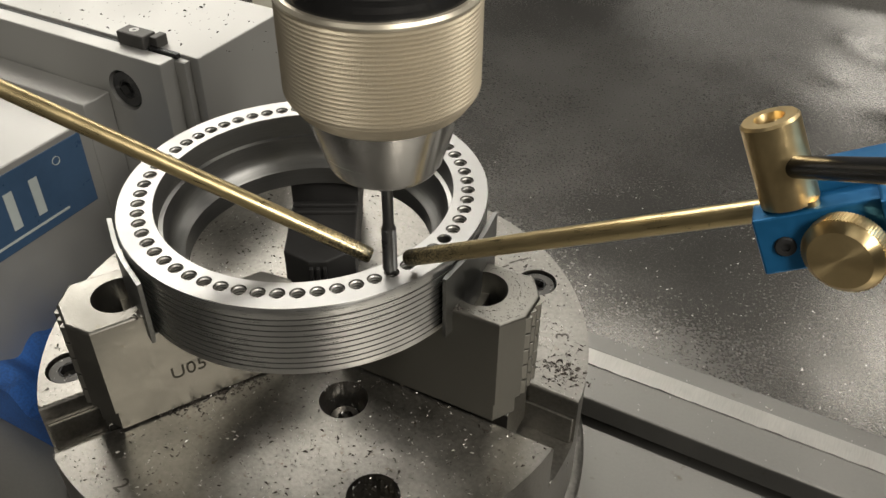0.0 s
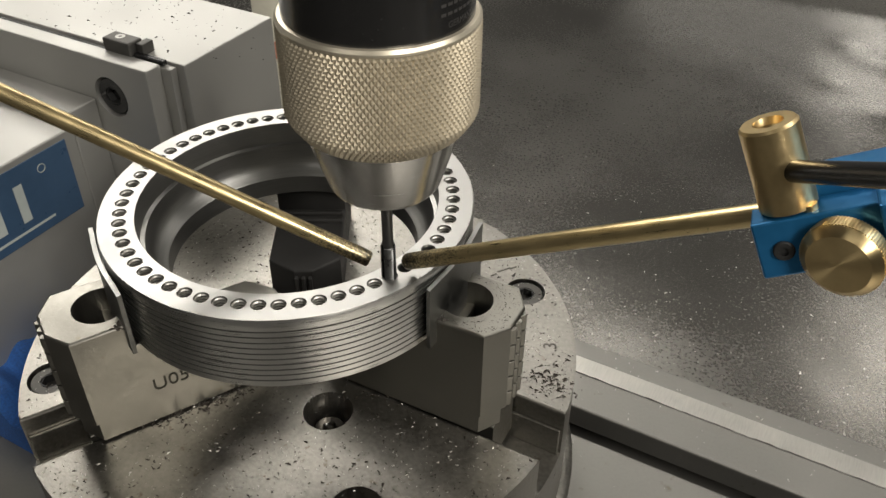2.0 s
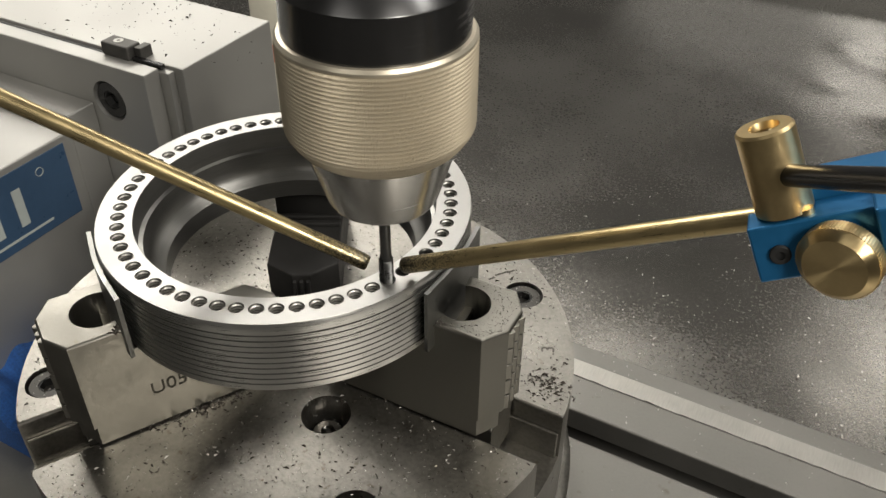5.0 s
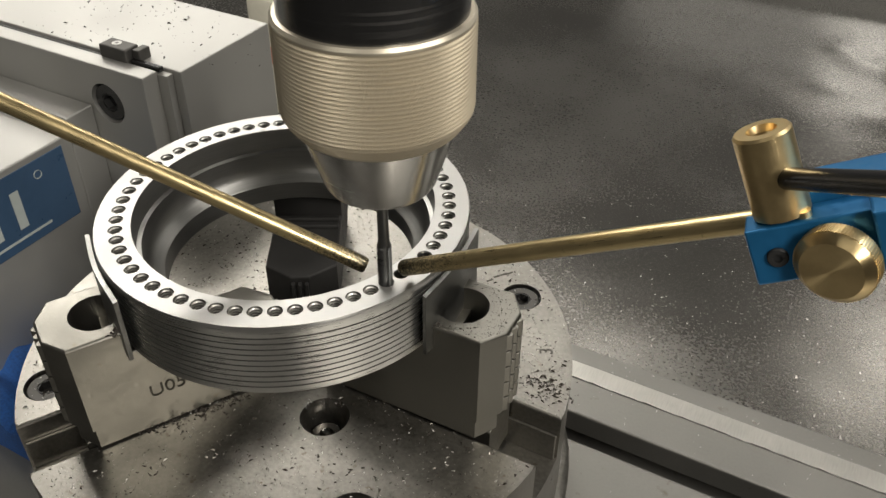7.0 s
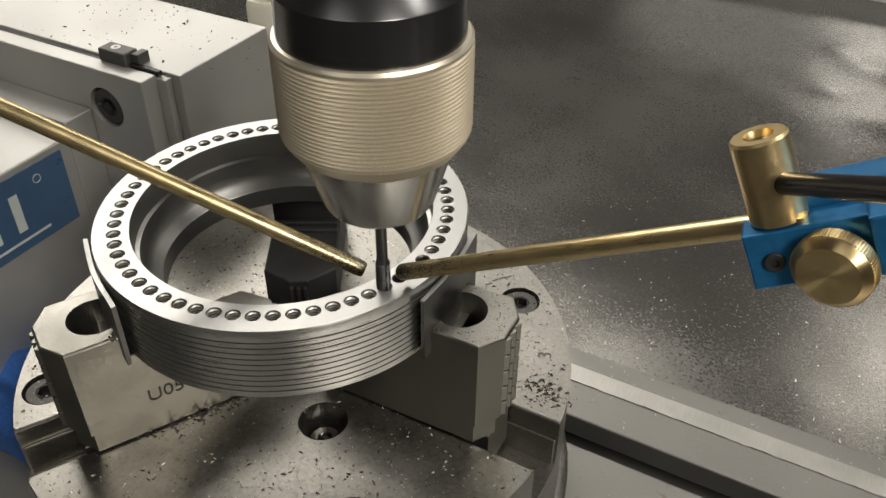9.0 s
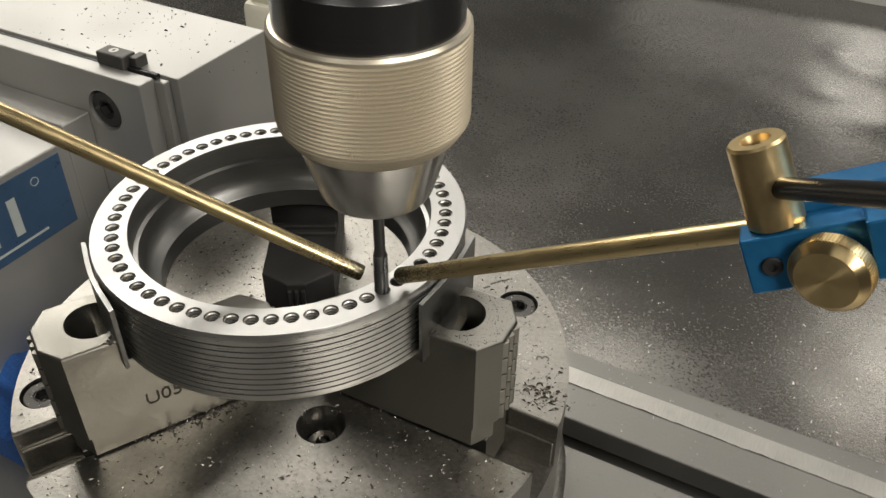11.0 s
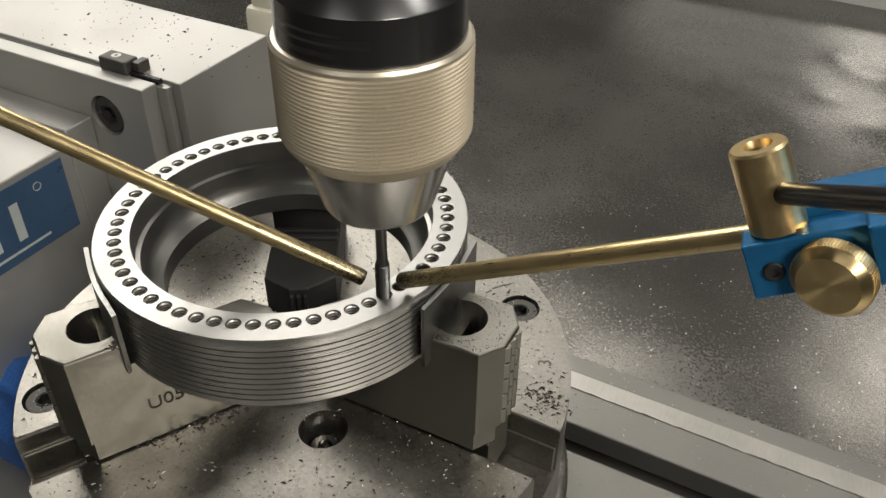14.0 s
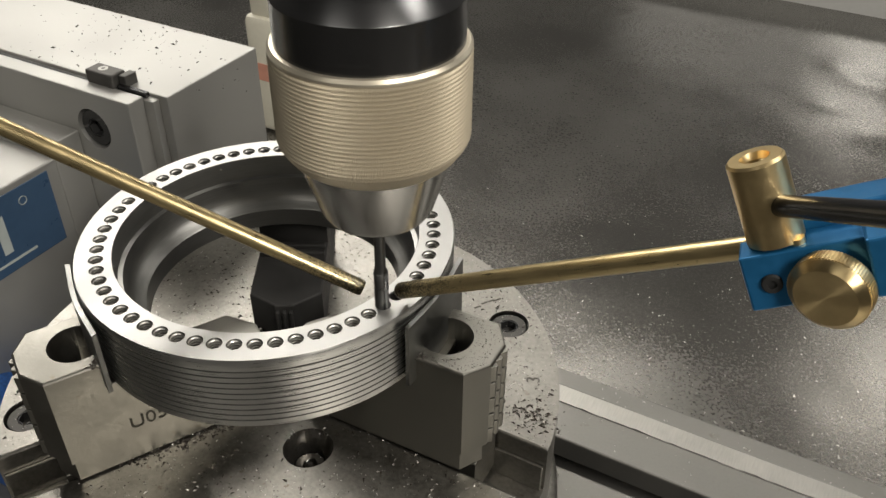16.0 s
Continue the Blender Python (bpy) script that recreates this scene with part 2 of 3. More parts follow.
def hex_socket_bolt(name, parent, x, y, z, r, socket, sunk, axis=None, material=BLACK, label=""):
    """A socket cap screw whose head lies sunk below z."""
    head = lathe([(socket * 1.02, 0), (r - 0.0004, 0), (r, -0.0004), (r, -0.006), (0, -0.006), (0, -0.0035), (socket * 1.02, -0.0035)], 36, closed=True)
    m = Matrix.Translation((x, y, z - sunk)) @ (axis or Matrix())
    ob = part(name, moved(head, m), material, parent, label, True)
    hexa = bmesh.new()
    ring_in = [hexa.verts.new((socket * 0.9 * math.cos(a), socket * 0.9 * math.sin(a), -0.0001)) for a in [math.pi / 3 * i for i in range(6)]]
    ring_out = [hexa.verts.new((socket * 1.06 * math.cos(a), socket * 1.06 * math.sin(a), -0.0001)) for a in [math.pi / 3 * i for i in range(6)]]
    low = [hexa.verts.new((v.co.x, v.co.y, -0.0034)) for v in ring_in]
    for i in range(6):
        j = (i + 1) % 6
        hexa.faces.new((ring_in[i], ring_in[j], ring_out[j], ring_out[i]))
        hexa.faces.new((low[i], low[j], ring_in[j], ring_in[i]))
    part("socket", moved(hexa, m), RUBBER, ob)
    return ob


def lettering(name, text, size, depth, material, parent, place, wrap=0.0, label=""):
    """Raised flat letters, centred, in the x-y plane of place; wrap bends them round an upright cylinder of that radius."""
    cu = bpy.data.curves.new(name, "FONT")
    cu.body, cu.size, cu.extrude, cu.align_x, cu.align_y = text, size, depth, "CENTER", "CENTER"
    cu.resolution_u = 3
    tmp = new(name, cu)
    bpy.context.view_layer.update()
    me = bpy.data.meshes.new_from_object(tmp.evaluated_get(bpy.context.evaluated_depsgraph_get()))
    bpy.data.objects.remove(tmp)
    bpy.data.curves.remove(cu)
    for v in me.vertices:
        if wrap:
            a, r = v.co.x / wrap, wrap + v.co.z
            v.co = place @ Vector((r * math.cos(a), r * math.sin(a), v.co.y))
        else:
            v.co = place @ v.co
    me.materials.clear()
    me.materials.append(material)
    ob = new(name, me)
    ob.parent = parent
    if label:
        ob["label"] = label
    return ob


riding = []          # all that the machine table carries
PITCH = 0.056        # hole circle radius
TURN = radians(-20.5)
CHUCK_Z = -0.065


# ---- the place: enclosure tray, walls, machine table ----
def sheet_grid(x0, x1, y0, y1, nx, ny, height):
    bm = bmesh.new()
    g = [[bm.verts.new((x0 + (x1 - x0) * i / nx, y0 + (y1 - y0) * j / ny, height(x0 + (x1 - x0) * i / nx, y0 + (y1 - y0) * j / ny))) for i in range(nx + 1)] for j in range(ny + 1)]
    for j in range(ny):
        for i in range(nx):
            bm.faces.new((g[j][i], g[j][i + 1], g[j + 1][i + 1], g[j + 1][i]))
    return bm


TRAY_DENTS = ((0.126, 0.722, 0.016, 0.0011), (0.131, 0.622, 0.012, 0.0009), (0.185, 0.585, 0.020, 0.0014), (0.195, 0.660, 0.018, -0.0010), (0.160, 0.690, 0.025, 0.0012), (0.02, 0.60, 0.09, 0.0016), (-0.12, 0.50, 0.08, -0.0015))


def tray_height(x, y):
    n = noise.noise(Vector((x * 6, y * 6, 0.3))) * 0.0014 + noise.noise(Vector((x * 24, y * 24, 2.3))) * 0.0005
    for dx, dy, r, h in TRAY_DENTS:
        n += h * math.exp(-((x - dx) ** 2 + (y - dy) ** 2) / (r * r))
    return -0.200 + n


tray = part("floor", sheet_grid(-1.6, 1.6, -1.4, 0.885, 400, 300, tray_height), TRAY, smooth=True)
tagged(tray, "dented stained grey sheet steel drip tray under the machine", "tray", kind="structure")
tagged(part("tray_lip", box(-1.6, 1.6, 0.885, 0.905, -0.23, -0.165, 0.002), PAINT), "grey painted raised rim along the drip tray", "tray rim", kind="structure")
for nm, b in (("wall_north", (-2.4, 2.4, 2.4, 2.42, -1.0, 2.2)), ("wall_south", (-2.4, 2.4, -2.42, -2.4, -1.0, 2.2)), ("wall_east", (2.4, 2.42, -2.4, 2.4, -1.0, 2.2)), ("wall_west", (-2.42, -2.4, -2.4, 2.4, -1.0, 2.2))):
    tagged(part(nm, box(*b, 0), WALL), "plain grey painted workshop wall", "wall", kind="structure")
tagged(part("ground", box(-2.42, 2.42, -2.42, 2.42, -1.02, -1.0, 0), PAINT), "grey workshop floor under the machine", "floor", kind="structure")
tagged(part("ceiling", box(-2.42, 2.42, -2.42, 2.42, 2.2, 2.22, 0), PAINT), "light grey workshop ceiling above the machine", "ceiling", kind="structure")


def machine_table():
    t = empty("machine_table", "planed grey iron milling machine table with tee slots", "machine table")
    part("slab", box(-0.62, 0.62, -0.1265, 0.1265, -0.195, -0.170, 0.001), TABLE, t)
    for y0, y1, in0, in1 in ((-0.1265, -0.010, 0.0, 0.006), (0.010, 0.0675, 0.006, 0.016), (0.0830, 0.1047, 0.016, 0.0), (0.1150, 0.1265, 0.0, 0.0)):
        part("land", box(-0.62, 0.62, y0, y1, -0.1525, -0.140, 0.0009), TABLE, t)
        part("web", box(-0.62, 0.62, y0 + in0, y1 - in1, -0.1702, -0.1523, 0), TABLE, t)
    n = 420
    near = [(-0.62 + 1.24 * i / n, 0.1046 + 0.0009 * noise.noise(Vector((i * 0.61, 3.1, 0))) + 0.0008 * noise.noise(Vector((i * 2.3, 9.1, 0)))) for i in range(n + 1)]
    part("scraped_strip", prism(near + [(0.62, 0.1151), (-0.62, 0.1151)], -0.1702, -0.1397, 0), SCRAPED, t, "bright scraped strip with a ragged edge")
    return t


riding.append(machine_table())


# ---- workholding chuck ----
def jaw(name, angle, material, label, mark=""):
    """A stepped jaw along +u, turned to its slot; the ring rests on its middle step; a narrower foot carries it."""
    j = empty(name, label, "chuck jaw", "jaws of the chuck")
    w = 0.0137
    outer = [(0.0810, -w), (0.0866, -0.0055), (0.0866, 0.0055), (0.0810, w)]
    bore = [(math.sqrt(0.0648 ** 2 - (w - 2 * w * i / 8) ** 2), w - 2 * w * i / 8) for i in range(9)]
    outer += bore
    m = pose(0, 0, 0, 0, 0, angle)
    body = part("body", moved(prism(outer, -0.0553, -0.0185, 0.0007), m), material, j)
    foot = [(0.0170, -w + 0.0007), (0.0802, -w + 0.0007), (0.0849, -0.0053), (0.0849, 0.0053), (0.0802, w - 0.0007), (0.0170, w - 0.0007)]
    part("foot", moved(prism(foot, -0.064, -0.0554, 0), m), material, j)
    cut = lathe([(0, -0.042), (0.0088, -0.042), (0.0088, -0.01), (0, -0.01)], 40, closed=False)
    carve(body, [moved(cut, m @ Matrix.Translation((0.0682, 0, 0)))])
    step = [(0.049, -w + 0.00004)] + [(u + 0.003, v * 0.997) for u, v in bore[::-1]] + [(0.049, w - 0.00004)]
    part("step", moved(prism(step, -0.0553, -0.0278, 0.0005), m), material, j)
    toe = [(0.0085, -0.0035), (0.0158, -w), (0.0495, -w + 0.00008), (0.0495, w - 0.00008), (0.0158, w), (0.0085, 0.0035)]
    part("toe", moved(prism(toe, -0.0553, -0.0400, 0.0007), m), material, j)
    for k in range(3):
        part("toe_rib", moved(box(0.0068, 0.0090, -0.0033 + 0.0026 * k, -0.0019 + 0.0026 * k, -0.0553, -0.0425, 0.0003), m), material, j)
    for u0 in (0.0390, 0.0440):
        part("ridge", moved(box(u0, u0 + 0.0026, -0.0130, 0.0130, -0.0402, -0.0382, 0.0005), m), material, j)
    for k in range(3):
        y = -0.0038 + k * 0.0038
        for i in range(5):
            z0 = -0.0545 + i * 0.0071
            tooth = prism([(0.0865, y - 0.0017), (0.0879, y - 0.0004), (0.0879, y + 0.0006), (0.0865, y + 0.0017)], z0, z0 + 0.0062, 0.0002)
            part("serration", moved(tooth, m), material, j)
    hex_socket_bolt("jaw_screw", j, *(m @ Vector((0.0682, 0, -0.0335)))[:], 0.0072, 0.0035, 0.0, label="black socket screw")
    key = [(0.014, -0.0085), (0.084, -0.0085), (0.084, 0.0085), (0.014, 0.0085)]
    part("master_jaw", moved(prism(key, -0.082, -0.0643, 0.0004), m), JAW, j)
    if mark:
        place = m @ Matrix.Translation((0.0545, w + 0.0001, -0.0478)) @ Matrix.Rotation(math.pi, 4, "Z") @ Matrix.Rotation(math.pi / 2, 4, "X")
        lettering("stamped_mark", mark, 0.0075, 0.00006, ENGRAVE, j, place, label="stamped jaw mark")
    return j


def chuck_body():
    c = empty("lathe_chuck", "large round grey steel three-jaw chuck, oily and strewn with chips", "chuck")
    R, h = 0.104, 0.0112
    part("base", lathe([(0, -0.14), (R + 0.004, -0.14), (R + 0.004, -0.121), (R + 0.003, -0.120), (R, -0.119), (R, -0.086), (0, -0.086)], 128, closed=False), PLATE, c, smooth=True)
    for k in range(3):
        a0, a1 = radians(120 * k), radians(120 * k + 120)
        mid = (a0 + a1) / 2
        pts = [(h / math.sin(radians(60)) * math.cos(mid), h / math.sin(radians(60)) * math.sin(mid))]
        s = math.asin(h / R)
        n = 72
        for i in range(n + 1):
            a = a0 + s + (a1 - a0 - 2 * s) * i / n
            pts.append((R * math.cos(a), R * math.sin(a)))
        sec = part("sector", prism(pts, -0.0862, CHUCK_Z, 0.0009), PLATE, c)
        cuts = []
        for rad, r, d in ((0.0405, 0.0088, 0.018), (0.0835, 0.0088, 0.018)):
            if k == 2:
                cuts.append(lathe([(0, CHUCK_Z - d), (r, CHUCK_Z - d), (r, -0.05), (0, -0.05)], 40, rad * math.cos(mid + 0.29), rad * math.sin(mid + 0.29), closed=False))
        bolt = {0: (0.0633, 0.0652), 1: (-0.0683, -0.0641)}.get(k)
        if bolt:
            cuts.append(lathe([(0, CHUCK_Z - 0.012), (0.0082, CHUCK_Z - 0.012), (0.0082, -0.05), (0, -0.05)], 40, *bolt, closed=False))
        carve(sec, cuts)
        if bolt:
            hex_socket_bolt("plate_screw", sec, *bolt, CHUCK_Z, 0.0074, 0.0038, 0.0012, label="sunk dark socket screw", material=SCREW)
        for sgn, a in ((1, a0), (-1, a1)):
            ledge = box(0.03, R - 0.0015, h - 0.0013, h - 0.0001, -0.0861, -0.0735, 0.0003)
            if sgn < 0:
                ledge = box(0.03, R - 0.0015, -h + 0.0001, -h + 0.0013, -0.0861, -0.0735, 0.0003)
            part("slot_ledge", moved(ledge, Matrix.Rotation(a, 4, "Z")), PLATE, c)
    for text, x, y in (("3", 0.0852, 0.0406), ("2", -0.0123, -0.0933)):
        turn = math.atan2(-y, -x) - math.pi / 2
        lettering("engraved_digit", text, 0.0075, 0.00005, ENGRAVE, c, Matrix.Translation((x, y, CHUCK_Z + 0.0001)) @ Matrix.Rotation(turn, 4, "Z"), label="engraved slot digit")
    for x, y in ((0.0473, 0.0684), (0.0487, 0.0722), (0.0506, 0.0749), (0.0526, 0.0769)):
        part("engraved_bar", moved(box(-0.0015, 0.0015, -0.0004, 0.0004, CHUCK_Z - 0.0002, CHUCK_Z + 0.0001, 0), Matrix.Translation((x, y, 0)) @ Matrix.Rotation(math.atan2(y, x), 4, "Z")), ENGRAVE, c, "worn engraved mark")
    x, y = 0.0405 * math.cos(radians(316.6)), 0.0405 * math.sin(radians(316.6))
    part("hole_screw", lathe([(0, CHUCK_Z - 0.0175), (0.0060, CHUCK_Z - 0.0175), (0.0060, CHUCK_Z - 0.0100), (0.0052, CHUCK_Z - 0.0092), (0.0026, CHUCK_Z - 0.0092), (0.0024, CHUCK_Z - 0.0080), (0.0016, CHUCK_Z - 0.0070), (0, CHUCK_Z - 0.0066)], 32, x, y, closed=False), SCREW_END, c, "shiny screw end down a hole", True)
    return c


chuck = chuck_body()
riding.append(chuck)
riding.append(jaw("chuck_jaw", 1.0, JAW, "grey steel chuck jaw with chamfered corners gripping the ring"))
riding.append(jaw("chuck_jaw", -119.5, JAW, "grey steel chuck jaw with stamped mark gripping the ring", "U05"))
riding.append(jaw("chuck_jaw", 120.5, JAW_DARK, "near-black stepped chuck jaw gripping the ring"))


# ---- ring workpiece ----
def ring_top(bm, ri, ro, n, hr, seg=20):
    """The flat face of the ring with its round holes, sector by sector."""
    half = math.pi / n
    for k in range(n):
        c = TURN + 2 * half * k
        hole, rim = [], []
        limit = math.tan(half) * PITCH
        corners = [math.atan2(sy * limit, r - PITCH) % (2 * math.pi) for r in (ro, ri) for sy in (1, -1)]
        turns = sorted([2 * math.pi * i / seg for i in range(seg)] + corners)
        for a in turns:
            hole.append((PITCH + hr * math.cos(a), hr * math.sin(a)))
            # rim: ray from the hole's middle to the sector's outline, as (radius, share of the half angle)
            dx, dy = math.cos(a), math.sin(a)
            s = min((ro - PITCH) / dx if dx > 1e-6 else 9, (ri - PITCH) / dx if dx < -1e-6 else 9, limit / abs(dy) if abs(dy) > 1e-6 else 9)
            rim.append((PITCH + s * dx, s * dy / limit))
        cs, sn = math.cos(c), math.sin(c)
        hv = [bm.verts.new((x * cs - y * sn, x * sn + y * cs, 0)) for x, y in hole]
        rv = [bm.verts.new((r * math.cos(c + f * half), r * math.sin(c + f * half), 0)) for r, f in rim]
        for i in range(len(turns)):
            j = (i + 1) % len(turns)
            bm.faces.new((hv[i], hv[j], rv[j], rv[i]))
    bmesh.ops.remove_doubles(bm, verts=bm.verts, dist=0.00002)
    return bm


def ring_workpiece():
    w = empty("steel_ring", "bright machined steel ring with sixty threaded holes and a grooved rim", "workpiece ring")
    ri, ro = 0.0511, 0.0628
    part("face", ring_top(bmesh.new(), ri, ro, 60, 0.00238), RING_TOP, w)
    bore = [(ri, 0), (ri - 0.0002, -0.0004), (ri - 0.0002, -0.0085), (0.0494, -0.0089), (0.0490, -0.0135), (0.0484, -0.0162), (0.0468, -0.0184), (0.0444, -0.0196), (0.0437, -0.0202), (0.0436, -0.0272), (0.0440, -0.0276)]
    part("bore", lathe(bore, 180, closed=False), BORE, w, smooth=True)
    prof = [(0.0440, -0.0276), (0.0620, -0.0276), (0.0629, -0.0268)]
    z = -0.0262
    while z < -0.0048:
        prof += [(0.06300, z), (0.06296, z + 0.00160), (0.06235, z + 0.00178), (0.06235, z + 0.00200)]
        z += 0.0022
    prof += [(0.0630, z), (0.0631, z + 0.0004), (0.0631, -0.0006), (ro, 0)]
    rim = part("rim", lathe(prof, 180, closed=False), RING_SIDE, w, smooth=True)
    rim.data.materials.append(SHADED_RECESS)
    # the rim's groove floors are painted darker to carry their shade
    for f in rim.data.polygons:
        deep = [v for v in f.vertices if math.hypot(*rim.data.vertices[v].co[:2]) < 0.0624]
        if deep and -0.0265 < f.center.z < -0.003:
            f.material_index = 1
    thread = [(0.00238, 0.0), (0.0021, -0.0005)]
    for i in range(9):
        thread += [(0.00178, -0.0008 - i * 0.0011), (0.00182, -0.0010 - i * 0.0011), (0.00234, -0.0015 - i * 0.0011), (0.00230, -0.0017 - i * 0.0011)]
    thread += [(0.0017, -0.012), (0, -0.012)]
    plain = [(0.00238, 0.0), (0.0020, -0.0005), (0.0020, -0.012), (0, -0.012)]
    first = {}
    for k in range(60):
        a = TURN - 2 * math.pi * k / 60
        kind = "plain" if 57 <= k <= 59 else "thread"
        if kind not in first:
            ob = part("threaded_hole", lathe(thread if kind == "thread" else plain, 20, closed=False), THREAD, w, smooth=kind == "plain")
            first[kind] = ob.data
            # shade painted in: thread roots, deep turns and plain holes get the dark steel
            ob.data.materials.append(SHADED_RECESS)
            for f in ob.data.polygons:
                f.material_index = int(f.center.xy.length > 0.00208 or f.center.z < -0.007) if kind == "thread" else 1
        else:
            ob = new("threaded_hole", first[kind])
            ob.parent = w
        ob.matrix_basis = Matrix.Translation((PITCH * math.cos(a), PITCH * math.sin(a), 0)) @ Matrix.Rotation(a, 4, "Z")
    return w


riding.append(ring_workpiece())


def shim(angle, label, lo=-0.0215, hi=0.0215):
    """A bent strip of sheet between jaw and ring, standing above the jaw."""
    s = empty("shim_plate", label, "shim plate", "shims between jaws and ring")
    bm = bmesh.new()
    n, r = 14, 0.0636
    cols = []
    for i in range(n + 1):
        a = radians(angle) + (lo + (hi - lo) * i / n) / r
        flare = 0.0015 * abs(i / n - 0.5) ** 3 * 8
        cols.append([(rr * math.cos(a), rr * math.sin(a)) for rr in (r + flare, r + flare + 0.0015)])
    z0, z1 = -0.0277, -0.0035
    vs = [[bm.verts.new((*p, z)) for p in c for z in (z0, z1)] for c in cols]
    for a, b in zip(vs, vs[1:]):
        bm.faces.new((a[0], b[0], b[1], a[1]))
        bm.faces.new((a[2], a[3], b[3], b[2]))
        bm.faces.new((a[1], b[1], b[3], a[3]))
        bm.faces.new((a[0], a[2], b[2], b[0]))
    for e in (vs[0], vs[-1]):
        bm.faces.new((e[0], e[1], e[3], e[2]))
    part("strip", bm, SHIM, s, smooth=True)
    return s


for a, lo, hi in ((1.0, -0.0172, 0.0215), (-119.5, -0.0215, 0.0172), (120.5, -0.02, 0.02)):
    riding.append(shim(a, "thin grey sheet metal shim between jaw and ring", lo, hi))


# ---- vise beside the chuck ----
def vise():
    v = empty("machine_vise", "ground grey steel machine vise with a blue label", "machine vise")
    top = -0.001
    plate = part("jaw_plate", box(-0.42, -0.1115, 0.0468, 0.0558, -0.075, top, 0.0006), VISE, v)
    hy = Matrix.Translation((-0.137, 0.0468, -0.0195)) @ Matrix.Rotation(radians(90), 4, "X")
    carve(plate, [moved(lathe([(0, -0.006), (0.0098, -0.006), (0.0098, 0.01), (0, 0.01)], 40, closed=False), hy)])
    hex_socket_bolt("plate_screw", plate, -0.137, 0.0468 + 0.0012, -0.0195, 0.0088, 0.0045, 0.0, Matrix.Rotation(radians(90), 4, "X"), label="black socket screw in a counterbore")
    part("jaw_tongue", box(-0.42, -0.1062, 0.0558, 0.0598, -0.075, top - 0.0016, 0.0004), VISE, v)
    part("fixed_jaw", box(-0.42, -0.1015, 0.0598, 0.1213, -0.138, top, 0.0006), VISE, v)
    # thin black strip put in for the shade of the narrow slot
    part("groove", box(-0.42, -0.137, 0.0562, 0.0586, top - 0.0014, top - 0.0011, 0), RUBBER, v, "black strip for the slot's shade")
    stop = part("work_stop", box(-0.1435, -0.1275, 0.0545, 0.0630, top - 0.0002, top + 0.0062, 0.0008), SCREW, v, "small black work stop")
    part("stop_arm", box(-0.1275, -0.1235, 0.0585, 0.0655, top - 0.0002, top + 0.0052, 0.0005), SCREW, stop)
    part("stop_tongue", box(-0.1275, -0.1105, 0.0565, 0.0590, top - 0.0012, top + 0.0012, 0.0003), BLACK, stop)
    part("stop_screw", lathe([(0.0009, top + 0.0064), (0.0022, top + 0.0064), (0.0022, top + 0.0058), (0.0009, top + 0.0058)], 24, -0.1365, 0.0590), VISE, stop, "bright screw")
    part("bed_step", box(-0.42, -0.148, 0.0309, 0.0466, -0.09, -0.0227, 0.0006), VISE, v)
    part("bed", box(-0.42, -0.148, -0.075, 0.0309, -0.138, -0.0295, 0.0008), VISE, v)
    lab = part("label", box(-0.1482, -0.1476, -0.060, 0.0248, -0.0698, -0.0330, 0.0002), LABEL, v, "blue printed name label")
    # the printed name as plain upright bars, a small round mark and the small line below it
    for y0, y1 in ((-0.0475, -0.0430), (-0.0335, -0.0290), (-0.0200, -0.0155), (-0.0068, -0.0023)):
        part("name_bar", box(-0.1477, -0.1473, y0, y1, -0.060, -0.0415, 0), INK, lab, "pale printed bar")
    part("round_mark", moved(lathe([(0.0018, 0), (0.0021, 0), (0.0021, 0.0003), (0.0018, 0.0003)], 24), pose(-0.1476, 0.0093, -0.0398, 0, 90, 0)), INK, lab, "small printed ring")
    part("print_line", box(-0.14775, -0.1473, -0.036, 0.009, -0.0652, -0.0641, 0), INK, lab, "faint line of small print")
    return v


riding.append(vise())


# ---- drill chuck and tap (spindle axis at its own origin, z up from the nose) ----
SPINDLE = Vector((0.0521, -0.0198, 0))


def knurl_faces(bm, rings):
    """Closes the rings with triangles whose valleys run between the raised points."""
    for k, (a, b) in enumerate(zip(rings, rings[1:])):
        n = len(a)
        for i in range(n):
            j = (i + 1) % n
            if (i + k) % 2 == 0:
                bm.faces.new((a[i], a[j], b[i]))
                bm.faces.new((a[j], b[j], b[i]))
            else:
                bm.faces.new((a[i], a[j], b[j]))
                bm.faces.new((a[i], b[j], b[i]))


